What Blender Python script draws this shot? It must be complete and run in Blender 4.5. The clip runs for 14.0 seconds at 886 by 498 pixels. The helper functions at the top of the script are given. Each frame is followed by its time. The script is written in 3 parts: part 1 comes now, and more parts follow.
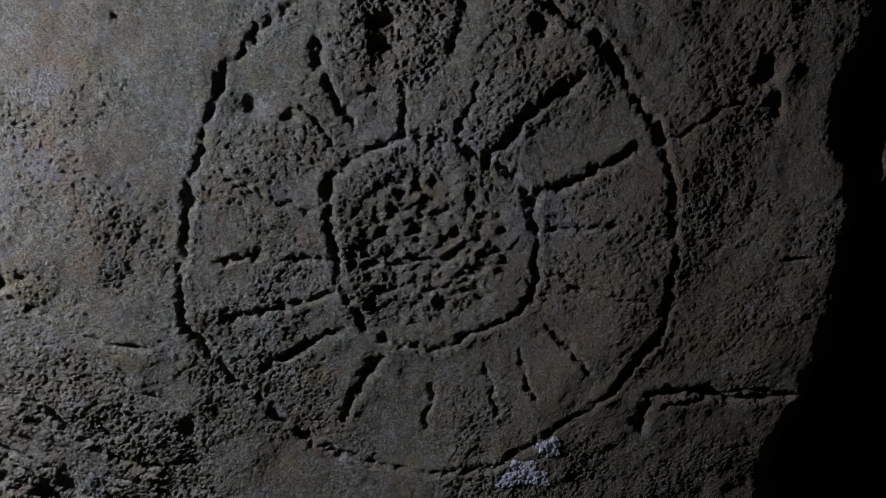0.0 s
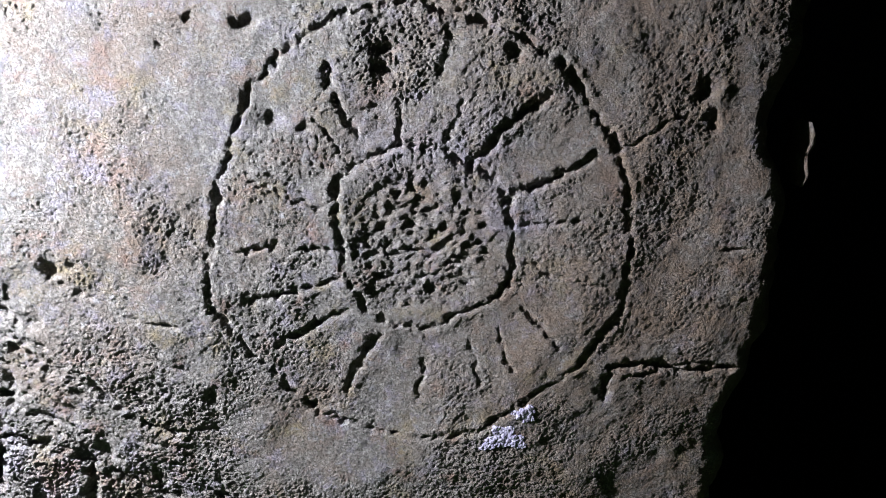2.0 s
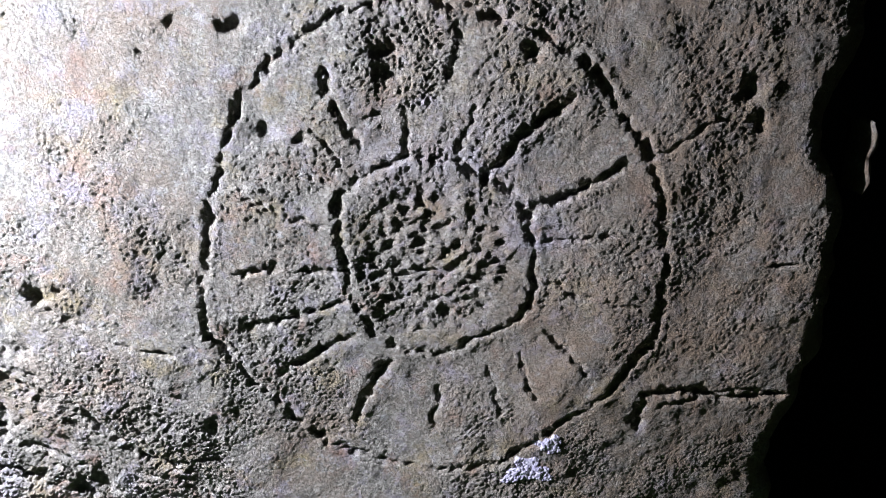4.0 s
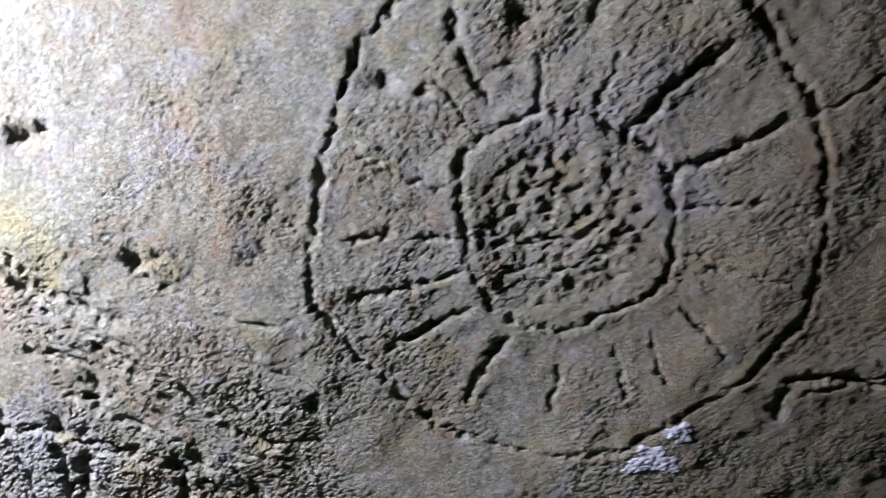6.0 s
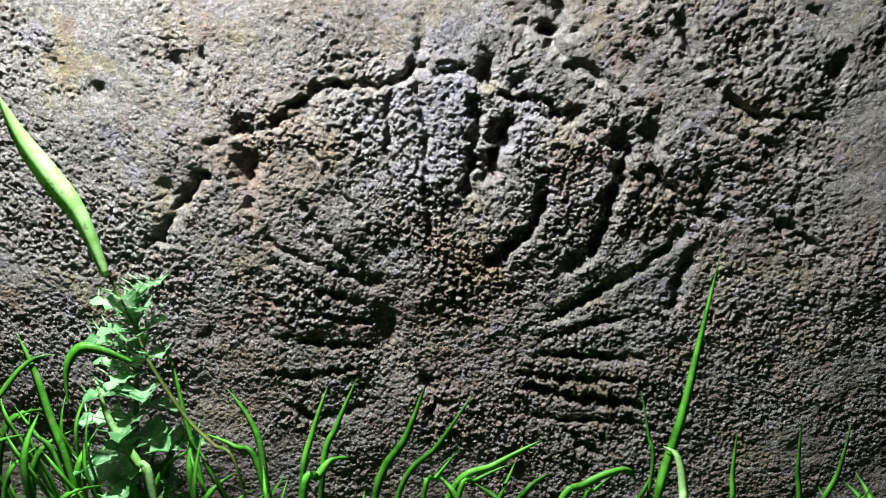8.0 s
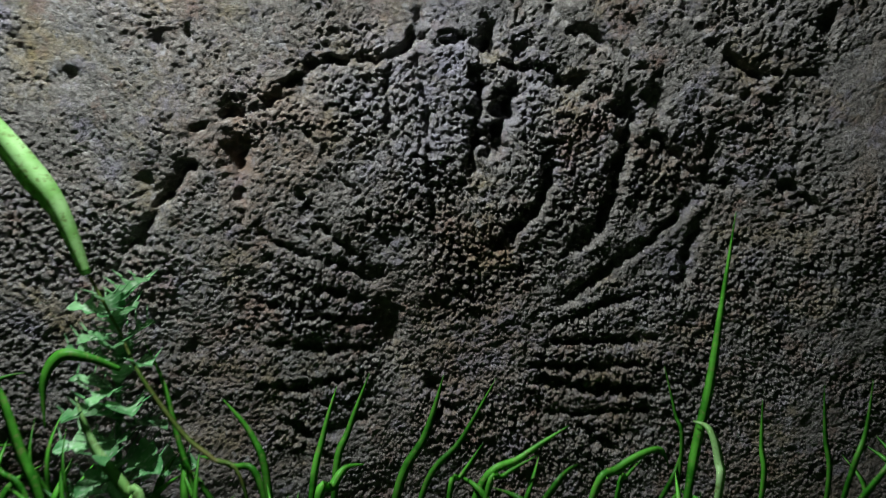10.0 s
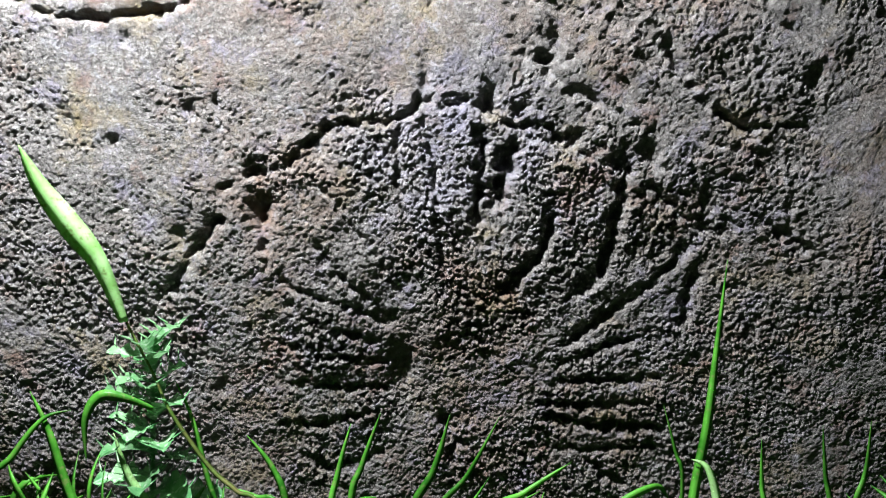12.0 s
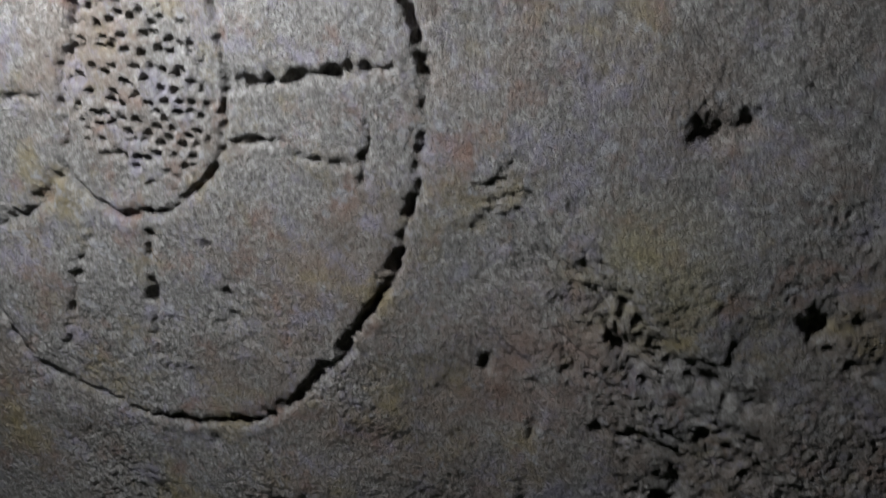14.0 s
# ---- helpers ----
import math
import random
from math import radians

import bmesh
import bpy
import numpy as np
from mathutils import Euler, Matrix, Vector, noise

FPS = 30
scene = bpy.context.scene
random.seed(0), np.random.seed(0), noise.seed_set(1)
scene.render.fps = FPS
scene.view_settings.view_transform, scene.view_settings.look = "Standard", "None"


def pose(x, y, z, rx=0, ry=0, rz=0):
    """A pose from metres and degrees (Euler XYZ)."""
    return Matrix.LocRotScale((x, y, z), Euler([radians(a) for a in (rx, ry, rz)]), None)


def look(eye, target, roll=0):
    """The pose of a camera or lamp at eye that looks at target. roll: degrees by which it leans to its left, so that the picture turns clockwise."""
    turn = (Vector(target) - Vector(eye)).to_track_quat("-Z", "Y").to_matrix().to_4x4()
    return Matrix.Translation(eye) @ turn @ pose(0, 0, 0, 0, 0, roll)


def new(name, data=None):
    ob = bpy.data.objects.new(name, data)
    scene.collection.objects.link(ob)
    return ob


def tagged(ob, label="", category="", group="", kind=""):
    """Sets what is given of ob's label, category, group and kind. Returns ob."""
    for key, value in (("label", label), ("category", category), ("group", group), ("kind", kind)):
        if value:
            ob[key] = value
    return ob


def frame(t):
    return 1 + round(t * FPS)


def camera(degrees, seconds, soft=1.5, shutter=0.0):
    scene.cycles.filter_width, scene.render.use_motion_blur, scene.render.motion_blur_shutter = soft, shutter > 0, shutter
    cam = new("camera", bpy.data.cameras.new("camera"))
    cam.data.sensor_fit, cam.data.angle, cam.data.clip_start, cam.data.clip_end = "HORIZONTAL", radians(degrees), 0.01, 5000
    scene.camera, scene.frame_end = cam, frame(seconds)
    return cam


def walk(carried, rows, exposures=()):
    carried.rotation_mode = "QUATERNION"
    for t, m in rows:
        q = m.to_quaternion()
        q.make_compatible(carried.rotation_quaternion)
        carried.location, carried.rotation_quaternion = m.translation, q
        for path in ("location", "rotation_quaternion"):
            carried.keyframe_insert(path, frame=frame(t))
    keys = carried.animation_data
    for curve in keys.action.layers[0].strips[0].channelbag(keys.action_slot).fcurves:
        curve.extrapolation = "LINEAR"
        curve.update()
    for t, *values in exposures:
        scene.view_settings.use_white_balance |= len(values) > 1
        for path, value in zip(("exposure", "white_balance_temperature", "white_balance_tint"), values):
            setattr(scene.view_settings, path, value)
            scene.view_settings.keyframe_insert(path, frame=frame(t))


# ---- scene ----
cam = camera(62.0, 14.0, soft=1.0, shutter=0.4)
PATH = [
    (0, (-0.003, -0.47, 0.607), (0.067, 1.416, -0.054), -1.4),
    (0.5, (-0.02, -0.501, 0.607), (0.078, 1.386, -0.05), -0.7),
    (1, (-0.02, -0.529, 0.616), (0.084, 1.358, -0.04), -0.7),
    (1.5, (-0.018, -0.556, 0.619), (0.094, 1.334, -0.027), -0.7),
    (2, (-0.009, -0.555, 0.623), (0.097, 1.337, -0.017), -1.1),
    (2.5, (-0.005, -0.534, 0.615), (0.074, 1.358, -0.029), -1.6),
    (3, (0.005, -0.503, 0.624), (0.071, 1.387, -0.026), -1.5),
    (3.2, (0.003, -0.493, 0.624), (0.061, 1.396, -0.031), -1.8),
    (5.3, (0.028, -0.505, 0.644), (-0.038, 1.365, -0.061), -3.5),
    (5.5, (0.022, -0.497, 0.641), (-0.049, 1.376, -0.056), -3.6),
    (6, (-0.048, -0.458, 0.604), (-0.15, 1.41, -0.103), -3.2),
    (6.5, (-0.136, -0.444, 0.538), (-0.261, 1.425, -0.162), -1.6),
    (7, (-0.227, -0.452, 0.463), (-0.347, 1.407, -0.266), 0.9),
    (7.5, (-0.326, -0.437, 0.397), (-0.436, 1.396, -0.396), 2.4),
    (7.7, (-0.354, -0.436, 0.387), (-0.439, 1.384, -0.438), 2.9),
    (9.8, (-0.436, -0.403, 0.321), (-0.258, 1.465, -0.37), 2.2),
    (10, (-0.434, -0.431, 0.315), (-0.274, 1.458, -0.323), 1.8),
    (10.5, (-0.425, -0.456, 0.33), (-0.341, 1.438, -0.308), 1.1),
    (11, (-0.419, -0.456, 0.329), (-0.359, 1.456, -0.254), 0.5),
    (11.5, (-0.417, -0.455, 0.333), (-0.355, 1.464, -0.227), 0.5),
    (12, (-0.412, -0.457, 0.34), (-0.374, 1.456, -0.243), 0.3),
    (12.5, (-0.413, -0.451, 0.342), (-0.392, 1.442, -0.301), 0.3),
    (13, (-0.407, -0.454, 0.35), (-0.428, 1.452, -0.256), 0.8),
    (13.2, (-0.4, -0.436, 0.381), (-0.468, 1.458, -0.252), 0.4),
    (13.5, (-0.378, -0.379, 0.478), (-0.594, 1.475, -0.241), -0.7),
    (13.8, (-0.385, -0.337, 0.561), (-0.721, 1.493, -0.168), -1.4),
    (14, (-0.387, -0.323, 0.589), (-0.764, 1.499, -0.144), -1.7),
]
EXPOSURES = [(0.0, -1.55, 6500, 8), (0.4, -0.15, 6500, 10), (1.0, 0.42, 6500, 15), (3.2, 0.85, 6450, 16), (5.3, 0.8, 6450, 12), (6.5, 0.15, 6700, 10), (7.5, 0.35, 7000, 8),
             (9.8, -0.65, 6750, 6), (10.5, -1.7, 6900, -1), (11.0, -0.8, 6750, 5), (11.5, 0.03, 6600, 11), (12.5, 0.25, 6600, 13), (13.0, 0.2, 6600, 13), (13.5, -1.1, 6500, 9),
             (14.0, -2.85, 6600, 11)]
walk(cam, [(t, look(eye, target, roll)) for t, eye, target, roll in PATH], EXPOSURES)

# ---- light: a hand torch held up beside the stone, on a night with hardly any sky light ----
world = bpy.data.worlds.new("night")
scene.world = world
world.use_nodes = True
world.node_tree.nodes["Background"].inputs["Color"].default_value = (0.25, 0.32, 0.5, 1)
world.node_tree.nodes["Background"].inputs["Strength"].default_value = 0.003

torch_data = bpy.data.lights.new("torch", "SPOT")
torch_data.energy, torch_data.color = 60.0, (0.92, 0.98, 1.06)
torch_data.spot_size, torch_data.spot_blend, torch_data.shadow_soft_size = radians(140), 0.5, 0.012
torch = new("torch", torch_data)
torch.matrix_world = look((-0.64, -0.15, 0.71), (-0.36, 0.0, 0.38))


# ---- materials ----
def nodes_of(name):
    m = bpy.data.materials.new(name)
    m.use_nodes = True
    return m, m.node_tree.nodes, m.node_tree.links, m.node_tree.nodes["Principled BSDF"]


def add(nodes, kind, **values):
    n = nodes.new(kind)
    for key, value in values.items():
        n.inputs[key].default_value = value
    return n


def ramp(nodes, stops):
    n = nodes.new("ShaderNodeValToRGB")
    e = n.color_ramp.elements
    while len(e) < len(stops):
        e.new(0.5)
    for item, (p, c) in zip(e, stops):
        item.position, item.color = p, (*c, 1)
    return n


def blend(nodes, links, fac, a, b):
    n = nodes.new("ShaderNodeMix")
    n.data_type = "RGBA"
    links.new(fac, n.inputs[0])
    for value, slot in ((a, 6), (b, 7)):
        if isinstance(value, tuple):
            n.inputs[slot].default_value = (*value, 1)
        else:
            links.new(value, n.inputs[slot])
    return n.outputs[2]


def noise_fac(nodes, links, coord, scale, detail, low, high, rough=0.55, stretch=None):
    n = add(nodes, "ShaderNodeTexNoise", Scale=scale, Detail=detail, Roughness=rough)
    if stretch:
        mp = nodes.new("ShaderNodeMapping")
        mp.inputs["Location"].default_value = stretch
        links.new(coord, mp.inputs["Vector"])
        coord = mp.outputs["Vector"]
    links.new(coord, n.inputs["Vector"])
    r = nodes.new("ShaderNodeMapRange")
    r.inputs["From Min"].default_value, r.inputs["From Max"].default_value = low, high
    links.new(n.outputs["Fac"], r.inputs["Value"])
    return r.outputs["Result"]


def stone_material():
    m, nodes, links, out = nodes_of("weathered_greywacke")
    co = nodes.new("ShaderNodeTexCoord").outputs["Object"]
    grain = add(nodes, "ShaderNodeTexNoise", Scale=330.0, Detail=5.0, Roughness=0.8)
    links.new(co, grain.inputs["Vector"])
    base = ramp(nodes, [(0.33, (0.105, 0.096, 0.088)), (0.5, (0.30, 0.280, 0.254)), (0.66, (0.57, 0.545, 0.51))])
    links.new(grain.outputs["Fac"], base.inputs["Fac"])
    col = blend(nodes, links, noise_fac(nodes, links, co, 7.0, 9, 0.48, 0.74, 0.72), base.outputs["Color"], (0.28, 0.19, 0.13))
    col = blend(nodes, links, noise_fac(nodes, links, co, 42.0, 9, 0.52, 0.70, 0.76, (3, 1, 7)), col, (0.37, 0.34, 0.43))
    col = blend(nodes, links, noise_fac(nodes, links, co, 20.0, 9, 0.54, 0.72, 0.72, (9, 4, 2)), col, (0.36, 0.285, 0.14))
    col = blend(nodes, links, noise_fac(nodes, links, co, 30.0, 9, 0.54, 0.72, 0.72, (5, 8, 1)), col, (0.32, 0.19, 0.14))
    col = blend(nodes, links, noise_fac(nodes, links, co, 95.0, 4, 0.60, 0.72, 0.6, (2, 6, 8)), col, (0.45, 0.44, 0.45))
    # iron-brown weathering skin on the side that faces the gap
    along = nodes.new("ShaderNodeSeparateXYZ")
    links.new(co, along.inputs["Vector"])
    side = nodes.new("ShaderNodeMapRange")
    side.inputs["From Min"].default_value, side.inputs["From Max"].default_value, side.inputs["To Max"].default_value = -0.05, 0.2, 0.8
    links.new(along.outputs["X"], side.inputs["Value"])
    skin = nodes.new("ShaderNodeMath")
    skin.operation = "MULTIPLY"
    links.new(side.outputs["Result"], skin.inputs[0])
    links.new(noise_fac(nodes, links, co, 40.0, 8, 0.32, 0.6, 0.7, (6, 2, 4)), skin.inputs[1])
    col = blend(nodes, links, skin.outputs["Value"], col, (0.30, 0.205, 0.135))
    # pale lilac and iron-brown stains where the stone is known to carry them
    for (x, z), reach, seed, tint in (((0.045, 0.515), 0.05, 1, (0.43, 0.41, 0.52)), ((0.08, 0.465), 0.035, 2, (0.42, 0.40, 0.52)), ((-0.02, 0.52), 0.04, 3, (0.46, 0.44, 0.50)),
                                      ((-0.40, 0.255), 0.08, 4, (0.42, 0.40, 0.50)), ((-0.207, 0.45), 0.055, 5, (0.33, 0.24, 0.16)), ((-0.51, 0.235), 0.06, 6, (0.34, 0.22, 0.15)),
                                      ((-0.40, 0.40), 0.06, 7, (0.36, 0.25, 0.20)), ((-0.36, 0.45), 0.05, 8, (0.36, 0.31, 0.17))):
        away = nodes.new("ShaderNodeVectorMath")
        away.operation = "DISTANCE"
        away.inputs[1].default_value = (x, 0.0, z)
        links.new(co, away.inputs[0])
        spread = nodes.new("ShaderNodeMapRange")
        spread.inputs["From Min"].default_value, spread.inputs["From Max"].default_value = reach, 0.25 * reach
        links.new(away.outputs["Value"], spread.inputs["Value"])
        stain = nodes.new("ShaderNodeMath")
        stain.operation = "MULTIPLY"
        links.new(spread.outputs["Result"], stain.inputs[0])
        links.new(noise_fac(nodes, links, co, 45.0, 9, 0.40, 0.66, 0.75, (seed, 3, 5)), stain.inputs[1])
        col = blend(nodes, links, stain.outputs["Value"], col, tint)
    links.new(col, out.inputs["Base Color"])
    rr = nodes.new("ShaderNodeMapRange")
    rr.inputs["To Min"].default_value, rr.inputs["To Max"].default_value = 0.42, 0.85
    links.new(grain.outputs["Fac"], rr.inputs["Value"])
    links.new(rr.outputs["Result"], out.inputs["Roughness"])
    out.inputs["Specular IOR Level"].default_value = 0.4
    fine = add(nodes, "ShaderNodeTexNoise", Scale=520.0, Detail=5.0, Roughness=0.8)
    links.new(co, fine.inputs["Vector"])
    coarse = add(nodes, "ShaderNodeTexNoise", Scale=270.0, Detail=3.0, Roughness=0.7)
    links.new(co, coarse.inputs["Vector"])
    under = add(nodes, "ShaderNodeBump", Strength=1.0, Distance=0.0046)
    links.new(coarse.outputs["Fac"], under.inputs["Height"])
    bump = add(nodes, "ShaderNodeBump", Strength=1.0, Distance=0.0048)
    links.new(under.outputs["Normal"], bump.inputs["Normal"])
    links.new(fine.outputs["Fac"], bump.inputs["Height"])
    links.new(bump.outputs["Normal"], out.inputs["Normal"])
    return m


def leaf_material(name, dark, light, vein=(0.2, 0.3, 0.08), gloss=0.42):
    m, nodes, links, out = nodes_of(name)
    co = nodes.new("ShaderNodeTexCoord").outputs["Object"]
    info = nodes.new("ShaderNodeObjectInfo")
    mottled = noise_fac(nodes, links, co, 60.0, 4, 0.35, 0.65)
    col = blend(nodes, links, mottled, dark, light)
    col = blend(nodes, links, noise_fac(nodes, links, co, 320.0, 2, 0.55, 0.75), col, vein)
    tone = nodes.new("ShaderNodeHueSaturation")
    span = nodes.new("ShaderNodeMapRange")
    span.inputs["To Min"].default_value, span.inputs["To Max"].default_value = 0.7, 1.25
    links.new(info.outputs["Random"], span.inputs["Value"])
    links.new(span.outputs["Result"], tone.inputs["Value"])
    links.new(col, tone.inputs["Color"])
    links.new(tone.outputs["Color"], out.inputs["Base Color"])
    out.inputs["Roughness"].default_value = gloss
    out.inputs["Specular IOR Level"].default_value = 0.3
    glow = nodes.new("ShaderNodeBsdfTranslucent")
    links.new(tone.outputs["Color"], glow.inputs["Color"])
    both = add(nodes, "ShaderNodeMixShader", Fac=0.4)
    links.new(out.outputs["BSDF"], both.inputs[1])
    links.new(glow.outputs["BSDF"], both.inputs[2])
    links.new(both.outputs["Shader"], nodes["Material Output"].inputs["Surface"])
    return m


def soil_material():
    m, nodes, links, out = nodes_of("damp_soil")
    co = nodes.new("ShaderNodeTexCoord").outputs["Object"]
    col = blend(nodes, links, noise_fac(nodes, links, co, 25.0, 6, 0.4, 0.65), (0.014, 0.011, 0.008), (0.034, 0.027, 0.016))
    col = blend(nodes, links, noise_fac(nodes, links, co, 0.8, 5, 0.35, 0.6), col, (0.03, 0.05, 0.015))
    links.new(col, out.inputs["Base Color"])
    out.inputs["Roughness"].default_value = 0.9
    fine = add(nodes, "ShaderNodeTexNoise", Scale=180.0, Detail=4.0)
    links.new(co, fine.inputs["Vector"])
    bump = add(nodes, "ShaderNodeBump", Strength=0.8, Distance=0.003)
    links.new(fine.outputs["Fac"], bump.inputs["Height"])
    links.new(bump.outputs["Normal"], out.inputs["Normal"])
    return m


def lichen_material():
    m, nodes, links, out = nodes_of("lilac_grey_lichen")
    co = nodes.new("ShaderNodeTexCoord").outputs["Object"]
    col = blend(nodes, links, noise_fac(nodes, links, co, 260.0, 5, 0.4, 0.62), (0.30, 0.28, 0.40), (0.58, 0.56, 0.68))
    links.new(col, out.inputs["Base Color"])
    out.inputs["Roughness"].default_value = 0.95
    return m


STONE, SOIL, LICHEN = stone_material(), soil_material(), lichen_material()
GRASS = leaf_material("fresh_grass", (0.025, 0.18, 0.012), (0.12, 0.46, 0.05))
THISTLE = leaf_material("thistle_leaf", (0.05, 0.24, 0.07), (0.26, 0.52, 0.24), (0.56, 0.70, 0.52), 0.35)
# lighter copy of the grass: torchlight on a few blades, put into their colour
LIT_GRASS = leaf_material("torchlit_grass", (0.26, 0.56, 0.15), (0.50, 0.80, 0.36))
STALK = leaf_material("dry_stalk", (0.05, 0.19, 0.02), (0.20, 0.20, 0.06))


# ---- the carved stone's surface, worked out on a fine grid ----
def hashed(i, j, seed):
    n = (i.astype(np.int64) * 374761393 + j.astype(np.int64) * 668265263 + seed * 974634101) & 0x7FFFFFFF
    n = ((n ^ (n >> 13)) * 1274126177) & 0x7FFFFFFF
    return ((n ^ (n >> 16)) & 0xFFFF) / 65535.0


def value_noise(x, z, size, seed):
    """Smooth noise, -1 to 1, with lumps of about that size."""
    u, v = x / size, z / size
    i, j = np.floor(u), np.floor(v)
    f, g = u - i, v - j
    f, g = f * f * (3 - 2 * f), g * g * (3 - 2 * g)
    a, b = hashed(i, j, seed), hashed(i + 1, j, seed)
    c, d = hashed(i, j + 1, seed), hashed(i + 1, j + 1, seed)
    return 2 * ((a * (1 - f) + b * f) * (1 - g) + (c * (1 - f) + d * f) * g) - 1


def layered(x, z, size, seed, octaves=3, keep=0.55):
    total, amount = 0, 1.0
    for n in range(octaves):
        turn = 0.6 * n + 0.3 * seed
        c, s = math.cos(turn), math.sin(turn)
        total = total + amount * value_noise(c * x - s * z, s * x + c * z, size, seed + n)
        size, amount = size * 0.5, amount * keep
    return total


def cells(x, z, size, seed):
    """Distance to the nearest scattered point, in units of size."""
    u, v = x / size, z / size
    i, j = np.floor(u), np.floor(v)
    best = np.full(np.shape(x), 9.0)
    for a in (-1, 0, 1):
        for b in (-1, 0, 1):
            px, pz = i + a + hashed(i + a, j + b, seed), j + b + hashed(i + a, j + b, seed + 71)
            best = np.minimum(best, (u - px) ** 2 + (v - pz) ** 2)
    return np.sqrt(best)


def smooth(a, b, v):
    t = np.clip((v - a) / (b - a), 0, 1)
    return t * t * (3 - 2 * t)


def curve(points, closed=False, steps=6):
    """A smooth line through the points."""
    p = np.array(points, float)
    n = len(p)
    out = []
    for k in range(n if closed else n - 1):
        q = [p[(k + d) % n] if closed else p[min(max(k + d, 0), n - 1)] for d in (-1, 0, 1, 2)]
        for t in np.arange(steps) / steps:
            out.append(0.5 * (2 * q[1] + (q[2] - q[0]) * t + (2 * q[0] - 5 * q[1] + 4 * q[2] - q[3]) * t * t
                              + (3 * q[1] - q[0] - 3 * q[2] + q[3]) * t ** 3))
    out.append(p[0] if closed else p[-1])
    return np.array(out)


STEP = 0.00078
LEFT, TOP, FOOT = -0.81, 0.68, -0.105
EDGE_Z = [-0.105, 0.2, 0.252, 0.268, 0.315, 0.344, 0.388, 0.418, 0.461, 0.487, 0.514, 0.533, 0.55, 0.58, 0.61, 0.68]
EDGE_X = [0.26, 0.267, 0.266, 0.267, 0.28, 0.288, 0.293, 0.294, 0.298, 0.291, 0.276, 0.276, 0.282, 0.289, 0.295, 0.303]
cols, rows = int(1.10 / STEP), int((TOP - FOOT) / STEP)
zs = np.linspace(FOOT, TOP, rows)
edge = np.interp(zs, EDGE_Z, EDGE_X)
edge = edge + 0.003 * layered(zs, zs * 0, 0.03, 5, 3)
U = np.linspace(0, 1, cols)
X = LEFT + (edge[:, None] - LEFT) * U[None, :]
Z = np.repeat(zs[:, None], cols, 1)
# hand-made lines wander a little
WX = X + 0.0019 * value_noise(X, Z, 0.012, 3) + 0.0015 * value_noise(X, Z, 0.004, 4)
WZ = Z + 0.0019 * value_noise(X, Z, 0.012, 13) + 0.0015 * value_noise(X, Z, 0.004, 14)
# single blows of the tool overlap along each line
BLOWS = np.clip(1.3 - 1.75 * cells(WX, WZ, 0.0092, 23), 0, 1)
PECK = np.clip(0.62 * BLOWS + 0.28 + 0.25 * value_noise(X, Z, 0.0085, 21) + 0.2 * value_noise(X, Z, 0.004, 22), 0, 1)
WEAR = np.clip(0.5 + 0.6 * layered(X, Z, 0.032, 25, 2), 0, 1)
NX, NZ = X + 0.003 * layered(X, Z, 0.04, 15, 3), Z + 0.003 * layered(X, Z, 0.04, 17, 3)
H = np.zeros_like(X)


def window(points, reach):
    p = np.array(points)
    lo, hi = p.min(0) - reach, p.max(0) + reach
    j0, j1 = np.searchsorted(zs, (lo[1], hi[1]))
    inside = np.nonzero((X[j0:j1].max(0) >= lo[0]) & (X[j0:j1].min(0) <= hi[0]))[0] if j1 > j0 else []
    return (slice(j0, j1), slice(inside[0], inside[-1] + 1)) if len(inside) else None


def carve(points, half, depth, peck=0.5, closed=False, lip=0.06, ends=0.5, natural=False):
    """Cut a pecked groove along a line: half its width, its depth, and how uneven it is."""
    global H
    line = curve(points, closed)
    w = window(line, half * 3)
    if w is None:
        return
    x, z, best, along = (NX[w], NZ[w], None, None) if natural else (WX[w], WZ[w], None, None)
    count = len(line) - 1
    for k, (a, b) in enumerate(zip(line[:-1], line[1:])):
        d = b - a
        t = np.clip(((x - a[0]) * d[0] + (z - a[1]) * d[1]) / max(d @ d, 1e-12), 0, 1)
        dist = np.hypot(x - a[0] - t * d[0], z - a[1] - t * d[1])
        if best is None:
            best, along = dist, (k + t) / count
        else:
            near = dist < best
            best, along = np.where(near, dist, best), np.where(near, (k + t) / count, along)
    fade = 1.0 if closed else 1 - ends * np.abs(2 * along - 1) ** 3
    wide = half * (0.42 + 0.65 * PECK[w] + 0.28 * WEAR[w]) if peck > 0.3 else half
    cut = np.exp(-((best / (0.66 * wide)) ** 2))
    H[w] -= depth * cut * fade * (1 - peck + peck * 1.7 * PECK[w] ** 1.5) * (0.6 + 0.65 * WEAR[w])
    H[w] += lip * depth * np.exp(-((best - 1.6 * half) / (0.6 * half)) ** 2) * fade


def dent(x, z, rx, rz, depth, sharp=1.0):
    w = window([(x - rx * 2, z - rz * 2), (x + rx * 2, z + rz * 2)], 0.0)
    if w:
        d = np.hypot((WX[w] - x) / rx, (WZ[w] - z) / rz)
        H[w] -= depth * np.exp(-(d ** (2 * sharp)))


